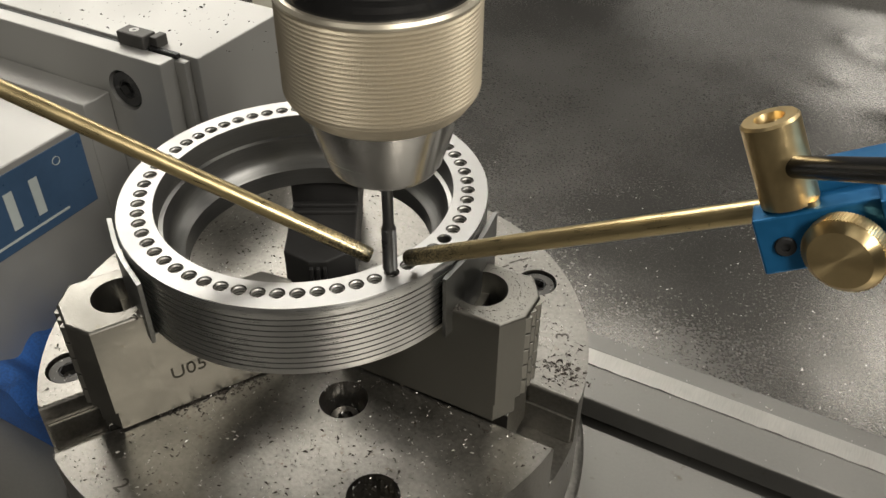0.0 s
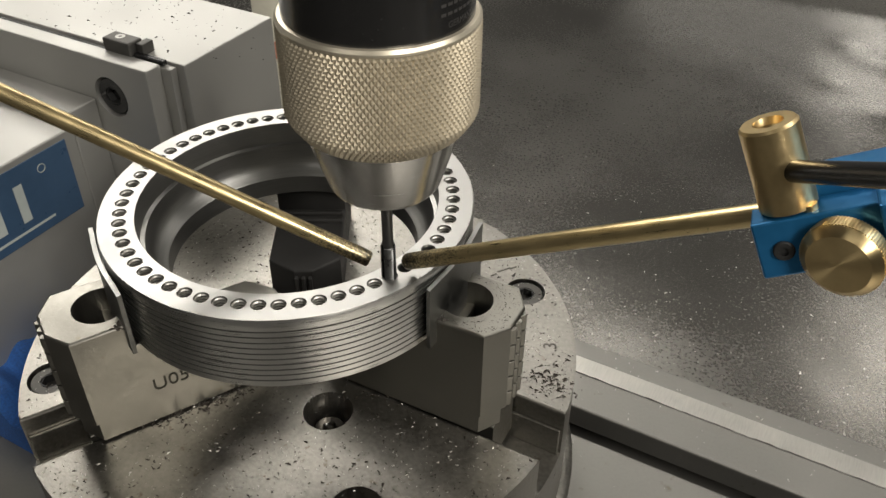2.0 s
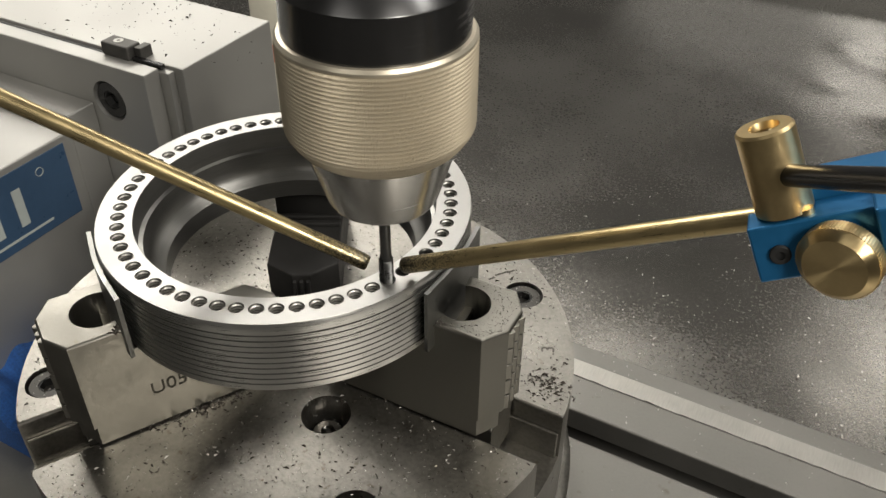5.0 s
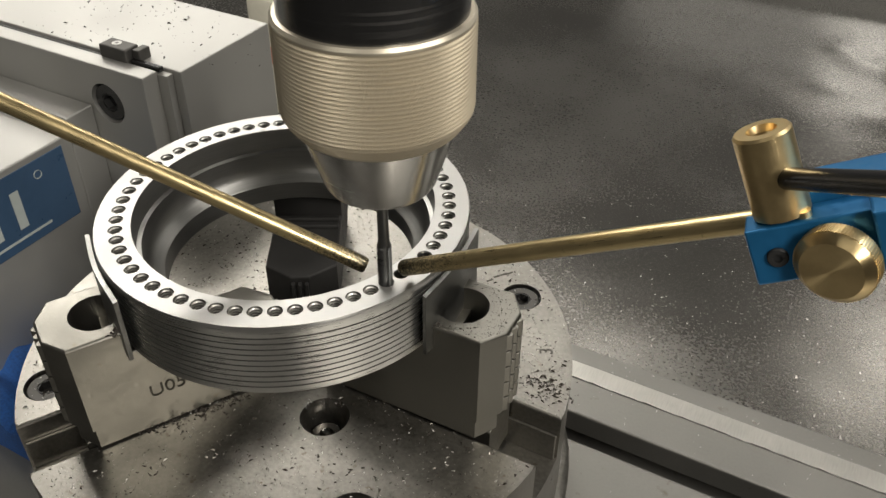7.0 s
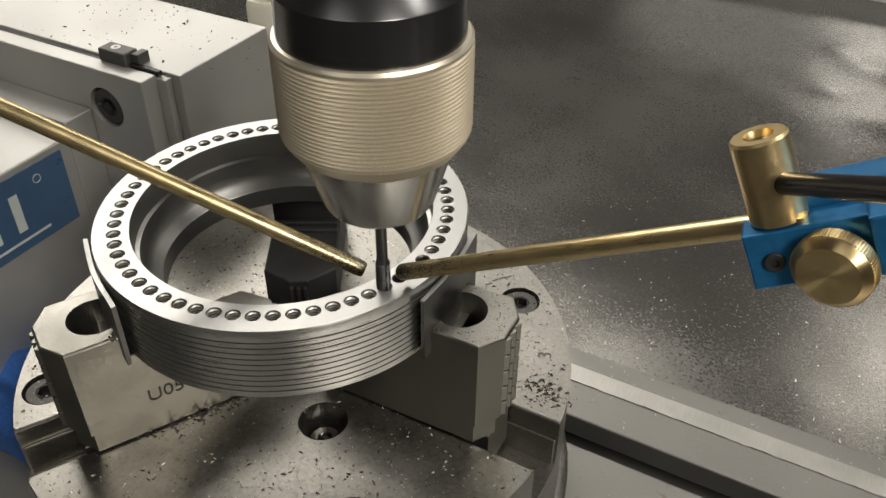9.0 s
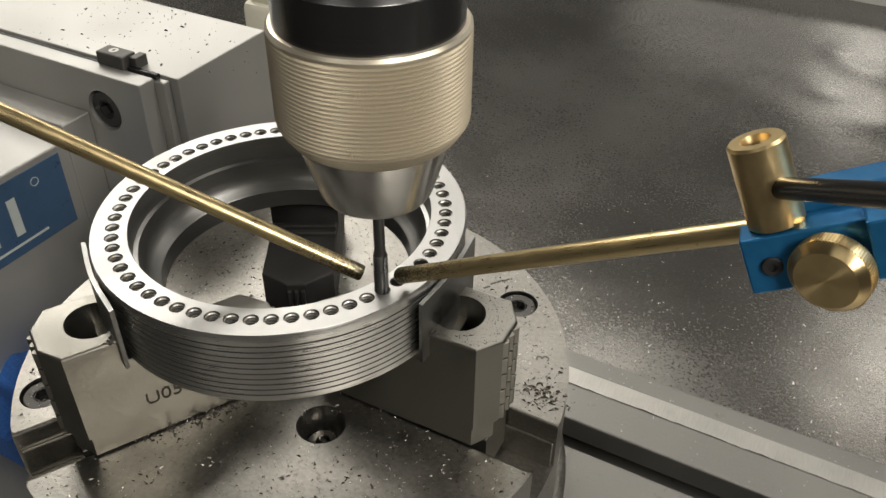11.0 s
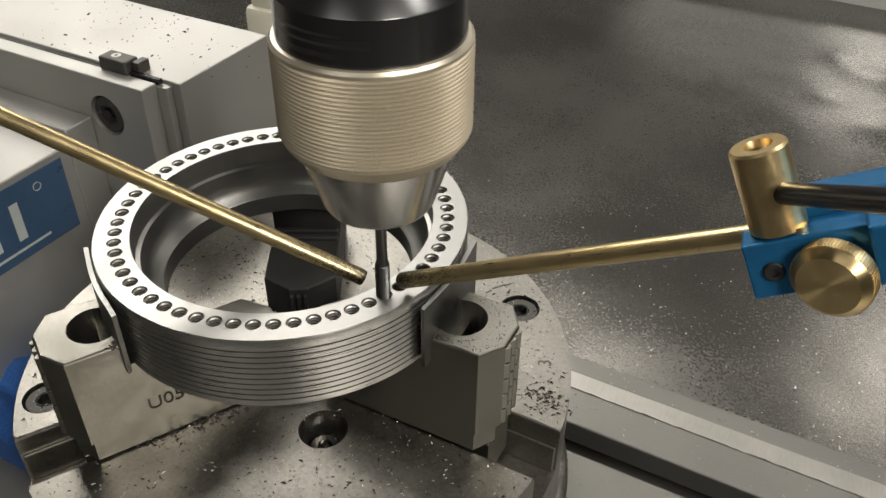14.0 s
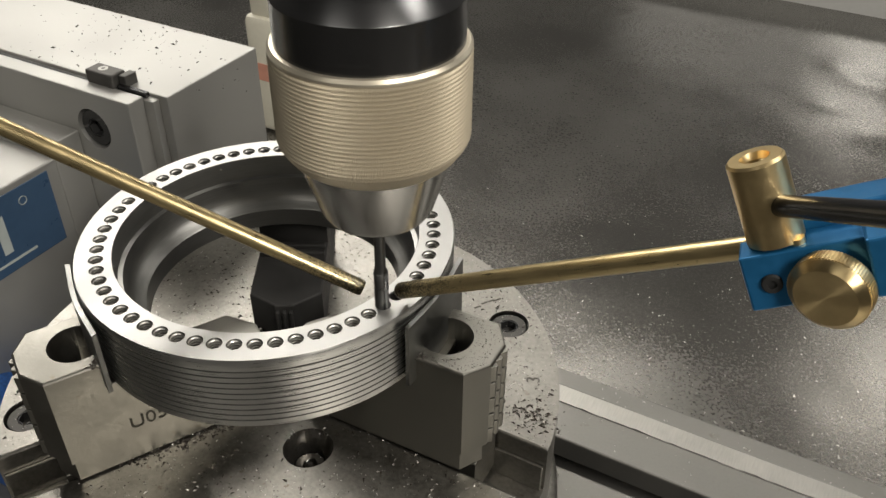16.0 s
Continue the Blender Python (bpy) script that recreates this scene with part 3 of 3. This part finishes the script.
def drill_chuck():
    d = empty("drill_chuck", "keyless drill chuck with champagne knurled sleeve and black body", "drill chuck")
    part("nose", lathe([(0.0035, 0.0), (0.0135, 0.0), (0.0148, 0.0006), (0.0158, 0.0022), (0.0212, 0.0195), (0.0215, 0.0212), (0.0035, 0.0212)], 96), NOSE, d, smooth=True)
    # knurled sleeve: two families of crossing grooves leave small pyramids
    seg, rows_n, z0, z1 = 204, 26, 0.0196, 0.0492
    bm = bmesh.new()
    rings = []
    for j in range(rows_n + 1):
        z = z0 + (z1 - z0) * j / rows_n
        base = 0.0250 if z > 0.0246 else 0.0250 - 0.0034 * (0.0246 - z) / 0.0050
        ring = []
        for i in range(seg):
            up = 0.00062 if (i + j) % 2 == 0 and j not in (0, rows_n) else 0.0
            a = 2 * math.pi * i / seg
            ring.append(bm.verts.new(((base + up) * math.cos(a), (base + up) * math.sin(a), z)))
        rings.append(ring)
    knurl_faces(bm, rings)
    part("sleeve", bm, KNURL, d, "champagne knurled grip sleeve")
    part("sleeve_rim", lathe([(0.0236, 0.0488), (0.0251, 0.0488), (0.0254, 0.0492), (0.0254, 0.0498), (0.0247, 0.0506), (0.0236, 0.0507)], 96), RIM_STEEL, d, smooth=True)
    part("body", lathe([(0.0180, 0.0500), (0.0237, 0.0500), (0.0237, 0.0623), (0.0235, 0.0626), (0.0190, 0.0674), (0.0180, 0.0676)], 96), BLACK, d, "polished black body band", smooth=True)
    body = d.children[-1]
    for i, (a, w_) in enumerate(((-24, 1.5), (-19, 1.5), (-14.5, 1.2), (-10, 1.4), (-5.5, 1.3), (-1, 1.4), (3.5, 1.5))):
        for dz in (0.0, 0.0022):
            part("name_bar", moved(box(0.02365, 0.02376, -w_ / 2000, w_ / 2000, 0.0556 + dz, 0.0563 + dz, 0), Matrix.Rotation(radians(a), 4, "Z")), STAMP, body, "stamped maker's name as bars")
    lettering("stamped_text", "GERMANY", 0.0022, 0.00004, STAMP, body, Matrix.Translation((0, 0, 0.0532)) @ Matrix.Rotation(radians(-8), 4, "Z"), 0.02372)
    lettering("stamped_text", "1-13", 0.0030, 0.00004, STAMP, body, Matrix.Translation((0, 0, 0.0562)) @ Matrix.Rotation(radians(15), 4, "Z"), 0.02372)
    part("collar", lathe([(0.0150, 0.0670), (0.0186, 0.0670), (0.0186, 0.0712), (0.0150, 0.0712)], 96), BLACK, d, smooth=True)
    bm = bmesh.new()
    rings = []
    for j in range(13):
        z = 0.0705 + 0.012 * j / 12
        rings.append([bm.verts.new(((0.0212 + (0.0005 if (i + j) % 2 == 0 else 0)) * math.cos(2 * math.pi * i / 168), (0.0212 + (0.0005 if (i + j) % 2 == 0 else 0)) * math.sin(2 * math.pi * i / 168), z)) for i in range(168)])
    knurl_faces(bm, rings)
    bm.faces.new(rings[0][::-1])
    part("upper_ring", bm, BLACK, d, "black knurled ring")
    part("arbor", lathe([(0, 0.0845), (0.017, 0.0845), (0.017, 0.25), (0, 0.25)], 64, closed=False), BLACK, d, smooth=True)
    for k in range(3):
        a = radians(120 * k)
        part("gripper", moved(box(0.0015, 0.0045, -0.0016, 0.0016, -0.0012, 0.004, 0.0003), Matrix.Rotation(a, 4, "Z")), TAP, d)
    t = part("tap", lathe([(0, 0.001), (0.0024, 0.001), (0.0024, -0.0020), (0.00165, -0.0042), (0.00165, -0.0205), (0.0021, -0.0222)] +
                          [p for i in range(22) for p in ((0.00230, -0.0224 - i * 0.0007), (0.00180, -0.02275 - i * 0.0007))] + [(0.0014, -0.0392), (0, -0.0400)], 40, closed=False), TAP, d, "dark oxide threading tap", True)
    carve(t, [moved(box(0.0012, 0.004, -0.0007, 0.0007, -0.045, -0.0215, 0), Matrix.Rotation(radians(120 * k), 4, "Z")) for k in range(3)])
    return d


spindle = drill_chuck()


# ---- coolant nozzles and their holder ----
TIP_L, END_L = Vector((0.0405, -0.0128, -0.003)), Vector((-0.0700, -0.0590, 0.0560))
TIP_R, END_R = Vector((0.0555, -0.0150, 0.0035)), Vector((0.1476, -0.0230, 0.0577))


def nozzle(name, tip, end, r, label):
    z = empty(name, label, "coolant nozzle", "brass coolant nozzles")
    d = (end - tip).normalized()
    m = Matrix.Translation(tip) @ d.to_track_quat("Z", "Y").to_matrix().to_4x4()
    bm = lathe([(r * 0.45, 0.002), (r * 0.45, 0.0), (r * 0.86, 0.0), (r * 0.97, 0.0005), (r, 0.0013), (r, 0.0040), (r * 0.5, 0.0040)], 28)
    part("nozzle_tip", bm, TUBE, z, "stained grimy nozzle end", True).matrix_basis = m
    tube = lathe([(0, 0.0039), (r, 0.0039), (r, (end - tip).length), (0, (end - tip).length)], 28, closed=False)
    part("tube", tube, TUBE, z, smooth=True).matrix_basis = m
    return z


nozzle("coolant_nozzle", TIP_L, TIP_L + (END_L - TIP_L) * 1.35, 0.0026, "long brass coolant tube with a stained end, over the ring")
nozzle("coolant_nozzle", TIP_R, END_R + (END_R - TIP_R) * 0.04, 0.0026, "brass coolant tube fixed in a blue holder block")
HOLDER_AT = pose(0.15681, -0.03067, 0.06524, -7.93, -25.59, 12.29)


def nozzle_holder():
    """Local axes: x along the shaft, y away from the knob, z up the brass post."""
    h = empty("nozzle_holder", "blue anodised clamp block with brass post, knob and black shaft", "nozzle holder", at=HOLDER_AT)
    blk = part("block", box(-0.0084, 0.030, 0.0, 0.0085, -0.0130, 0.0, 0.0005), BLUE, h, "blue anodised block")
    part("set_screw", moved(lathe([(0, 0.0002), (0.0010, 0.0002), (0.0010, 0.0007), (0.0019, 0.0007), (0.0022, 0.0004), (0.0022, -0.002), (0, -0.002)], 28, closed=False), pose(-0.0031, 0, -0.0069, 90, 0, 0)), RUBBER, blk, "black set screw")
    part("arm", box(0.0158, 0.06, -0.0032, 0.0085, -0.0124, 0.0008, 0.0006), BLUE, h, "bright blue arm")
    part("rear_arm", box(0.003, 0.06, 0.0088, 0.018, -0.008, 0.0038, 0.0006), BLUE, h)
    post = part("post", lathe([(0.0024, 0.0006), (0.0059, 0.0006), (0.0059, 0.0186), (0.0054, 0.0192), (0.0031, 0.0192), (0.0028, 0.0176), (0.0024, 0.0174)], 64, -0.0007, 0.0060), BRASS, h, "turned brass post", True)
    lean = Vector((0.559, -0.829, 0.2)).to_track_quat("Z", "Y").to_matrix().to_4x4()
    at = Matrix.Translation((-0.0007, 0.0060, 0.0083))
    carve(post, [moved(lathe([(0, -0.02), (0.0029, -0.02), (0.0029, 0.02), (0, 0.02)], 32, closed=False), at @ lean)])
    part("shaft", moved(lathe([(0, -0.0085), (0.0019, -0.0085), (0.0023, -0.0081), (0.0023, 0.06), (0, 0.06)], 28, closed=False), at @ lean), BLACK, h, "black steel shaft", True)
    part("ferrule", lathe([(0, 0), (0.0017, 0), (0.0017, 0.0013), (0, 0.0013)], 24, 0.0034, 0.0028, closed=False), BRASS, h)
    rim = [(0, 0.0060), (0.0064, 0.0060), (0.0066, 0.0058), (0.0080, 0.0045), (0.0082, 0.0040), (0.0082, 0.0008), (0.0076, 0.0), (0, 0.0)]
    k = part("knob", lathe(rim, 72, closed=False), BRASS_FACE, h, "knurled brass thumb knob", True)
    k.matrix_basis = pose(0.0088, -0.0002, -0.0092, 90, 0, -22)
    bm = bmesh.new()
    for i in range(80):
        a = 2 * math.pi * i / 80
        moved_rib = box(0.0080, 0.00835, -0.00018, 0.00018, 0.0008, 0.0042, 0)
        moved(moved_rib, Matrix.Rotation(a, 4, "Z"))
        me = bpy.data.meshes.new("rib")
        moved_rib.to_mesh(me)
        bm.from_mesh(me)
        bpy.data.meshes.remove(me)
        moved_rib.free()
    tagged(part("knurling", bm, BRASS, k), kind="stuff")
    return h


nozzle_holder()


# ---- behind and around ----
def bottle():
    b = empty("plastic_bottle", "cream plastic bottle with a faded red print", "bottle")
    part("body", box(-0.302, -0.238, 0.33, 0.38, -0.199, -0.095, 0.006), WHITE, b, smooth=True)
    part("shoulder", box(-0.297, -0.243, 0.334, 0.376, -0.097, -0.02, 0.004), WHITE, b, smooth=True)
    part("print", box(-0.2985, -0.262, 0.3292, 0.3304, -0.150, -0.135, 0), PINK, b, "faded red print")
    return b


bottle()


def rag():
    bm = bmesh.new()
    n = 40
    g = []
    for j in range(n + 1):
        row = []
        for i in range(n + 1):
            x, y = -0.26 + 0.165 * i / n, -0.060 + 0.070 * j / n
            z = -0.118 + 0.016 * noise.noise(Vector((x * 32, y * 32, 1.0))) + 0.006 * noise.noise(Vector((x * 90, y * 90, 4.0)))
            row.append(bm.verts.new((x + 0.01 * noise.noise(Vector((x * 40, y * 40, 7))), y, max(z, -0.139))))
        g.append(row)
    for j in range(n):
        for i in range(n):
            bm.faces.new((g[j][i], g[j][i + 1], g[j + 1][i + 1], g[j + 1][i]))
    ext = bmesh.ops.extrude_face_region(bm, geom=bm.faces[:])
    for v in ext["geom"]:
        if isinstance(v, bmesh.types.BMVert):
            v.co.z = -0.1398
    return tagged(part("shop_rag", bm, CLOTH, smooth=True), "crumpled blue shop rag lying beside the chuck", "rag")


riding.append(rag())


# ---- chips ----
def chips(name, count, place, size, material, label):
    bm = bmesh.new()
    for _ in range(count):
        x, y, z = place()
        s = size * min(2.2, 0.35 + random.expovariate(2.0))
        m = Matrix.Translation((x, y, z + s * 0.12)) @ Euler((random.uniform(-0.4, 0.4), random.uniform(-0.4, 0.4), random.uniform(0, 6.28))).to_matrix().to_4x4()
        pts = [m @ Vector(p) for p in ((-s, -s * 0.3, 0), (s * random.uniform(0.4, 1), -s * 0.2, 0), (s * random.uniform(0.2, 0.9), s * 0.45, 0), (0, 0, s * 0.5))]
        v = [bm.verts.new(p) for p in pts]
        for f in ((0, 2, 1), (0, 1, 3), (1, 2, 3), (2, 0, 3)):
            bm.faces.new([v[i] for i in f])
    return tagged(part(name, bm, material), label, "metal chips", kind="stuff")


def on_chuck(lo=20, hi=103):
    while True:
        a, r = random.uniform(0, 2 * math.pi), math.sqrt(random.uniform((lo / 1000) ** 2, (hi / 1000) ** 2))
        if all(abs(r * math.sin(a - radians(120 * k))) > 0.0118 or math.cos(a - radians(120 * k)) < 0 for k in range(3)):
            return r * math.cos(a), r * math.sin(a), CHUCK_Z


riding.append(chips("dark_chips", 2600, on_chuck, 0.00055, CHIP_DARK, "scattered dark metal chips on the chuck"))
riding.append(chips("bright_chips", 2300, on_chuck, 0.00042, CHIP_BRIGHT, "scattered bright metal chips on the chuck"))
riding.append(chips("chip_heap", 260, lambda: (random.gauss(0.0925, 0.0045), random.gauss(0.0235, 0.0030), CHUCK_Z), 0.0006, CHIP_DARK, "small heap of dark chips beside the jaw"))
riding.append(chips("chip_heap", 420, lambda: (lambda k: (-0.024 + 0.022 * k + random.gauss(0, 0.002), -0.064 + 0.03 * k + random.gauss(0, 0.002), CHUCK_Z))(random.random()), 0.0007, CHIP_DARK, "dark chips and oil along the foot of the jaw"))


def on_jaw():
    while True:
        u, v, a = random.uniform(0.066, 0.085), random.uniform(-0.0125, 0.0125), radians(1.0)
        if math.hypot(u - 0.0682, v) > 0.0098 and abs(v) < 0.0125 - max(0, u - 0.0805) * 1.4:
            return u * math.cos(a) - v * math.sin(a), u * math.sin(a) + v * math.cos(a), -0.0184


riding.append(chips("jaw_grit", 460, on_jaw, 0.00022, CHIP_DARK, "fine dark grit on top of the chuck jaw"))
riding.append(chips("vise_chips", 160, lambda: (random.gauss(-0.155, 0.035), random.uniform(0.062, 0.118), -0.001), 0.0007, CHIP_DARK, "few dark chips on the vise"))
riding.append(chips("table_chips", 160, lambda: (random.uniform(0.08, 0.35), random.choice((random.uniform(0.02, 0.063), random.uniform(0.085, 0.104), random.uniform(0.116, 0.125))), -0.140), 0.0007, CHIP_BRIGHT, "few bright chips on the machine table"))


def shim_foot(x, y):
    return lambda: (x + random.gauss(0, 0.0012), y + random.gauss(0, 0.0012), -0.0184)


riding.append(chips("swarf", 26, shim_foot(-0.0206, -0.0634), 0.0010, CHIP_DARK, "dark curled swarf at the shim's foot on the jaw"))
riding.append(chips("swarf", 22, shim_foot(0.0650, -0.0118), 0.0009, CHIP_DARK, "dark curled swarf at the shim's foot on the jaw"))


def on_tray():
    x, y = random.uniform(-0.1, 0.5), 0.14 + abs(random.gauss(0, 0.16))
    return x, y, tray_height(x, y) + 0.0010


chips("tray_flakes", 420, lambda: (lambda x, y: (x, y, tray_height(x, y) + 0.001))(random.uniform(0.0, 0.45), 0.13 + abs(random.gauss(0, 0.05))), 0.0010, CHIP_BRIGHT, "larger bright flakes on the drip tray beside the table")
chips("tray_chips", 1000, on_tray, 0.0006, CHIP_BRIGHT, "bright chips strewn over the drip tray")


# ---- what moves ----
FIRST, LAST = Vector((0.00234, 0.00538, 0)), Vector((-0.00176, -0.00559, 0))
TABLE_ROWS = [(0.0, 1.0), (0.4, 1.0), (0.5, 0.555), (0.6, 0.20), (0.7, 0.10), (0.8, 0.05), (0.9, 0.01), (1.0, 0.0), (14.9, 0.0), (15.0, -0.312), (15.1, -0.78), (15.2, -0.89), (15.3, -0.95), (15.5, -0.99), (15.6, -1.0), (16.0, -1.0)]
# height of the chuck's nose over the ring, in millimetres
NOSE_ROWS = [(0.0, 39.1), (0.5, 39.3), (0.9, 38.8), (1.1, 37.3), (1.3, 35.5), (1.5, 34.3), (1.7, 34.0), (2.0, 34.0), (2.3, 35.1), (2.6, 37.6), (2.9, 38.9), (3.2, 38.9), (3.5, 38.0), (3.8, 35.3), (4.2, 32.4), (4.6, 30.3), (4.85, 30.0), (5.1, 30.7), (5.5, 34.4), (5.9, 38.0), (6.2, 39.3), (6.6, 39.2), (6.9, 37.2), (7.2, 34.7), (7.5, 32.6), (7.8, 30.2), (8.1, 28.5), (8.4, 28.2), (8.7, 29.2), (9.0, 31.7), (9.2, 33.5), (9.6, 37.0), (9.95, 39.0), (10.3, 39.4), (10.7, 38.1), (11.0, 36.1), (11.3, 33.7), (11.5, 32.0), (11.8, 29.4), (12.1, 27.1), (12.4, 25.7), (12.7, 25.7), (13.0, 26.4), (13.3, 28.3), (13.6, 30.9), (13.9, 33.5), (14.2, 36.1), (14.4, 37.7), (14.6, 38.9), (14.8, 39.4), (15.0, 39.5), (15.4, 39.2), (15.6, 38.0), (15.8, 36.7), (16.0, 35.4)]
# turns a second: down clockwise, up the other way, at rest at the bottom of each peck
SPIN_ROWS = [(0.0, 5.0), (1.45, 5.0), (1.70, 0.0), (2.05, 0.0), (2.15, -5.0), (2.70, -5.0), (2.85, 5.0), (4.55, 5.0), (4.75, 0.0), (4.95, 0.0), (5.1, -5.0), (6.1, -5.0), (6.3, 5.0), (8.15, 5.0), (8.36, 0.0), (8.42, 0.0), (8.5, -4.0), (8.6, -5.0), (10.1, -5.0), (10.3, 5.0), (12.2, 5.0), (12.36, 0.0), (12.76, 0.0), (12.88, -5.0), (14.65, -5.0), (14.85, 5.0), (16.0, 5.0)]
REST_ANGLE = -57.0     # bearing of the body's stamp while the spindle rests at 12.5 s


def between(rows, t):
    for (a, u), (b, v) in zip(rows, rows[1:]):
        if a <= t <= b:
            return u + (v - u) * (t - a) / (b - a)
    return rows[-1][1]


def motions():
    table = [(t, Matrix.Translation(FIRST * s if s > 0 else LAST * -s)) for t, s in TABLE_ROWS]
    for thing in riding:
        walk(thing, table)
    steps = 480
    turn, angles = 0.0, []
    for i in range(steps + 1):
        angles.append(turn)
        turn -= 360 * (between(SPIN_ROWS, i / 30) + between(SPIN_ROWS, (i + 1) / 30)) / 60
    zero = REST_ANGLE - angles[375]
    walk(spindle, [(i / 30, pose(SPINDLE.x, SPINDLE.y, between(NOSE_ROWS, i / 30) / 1000, 0, 0, angles[i] + zero)) for i in range(steps + 1)])


motions()
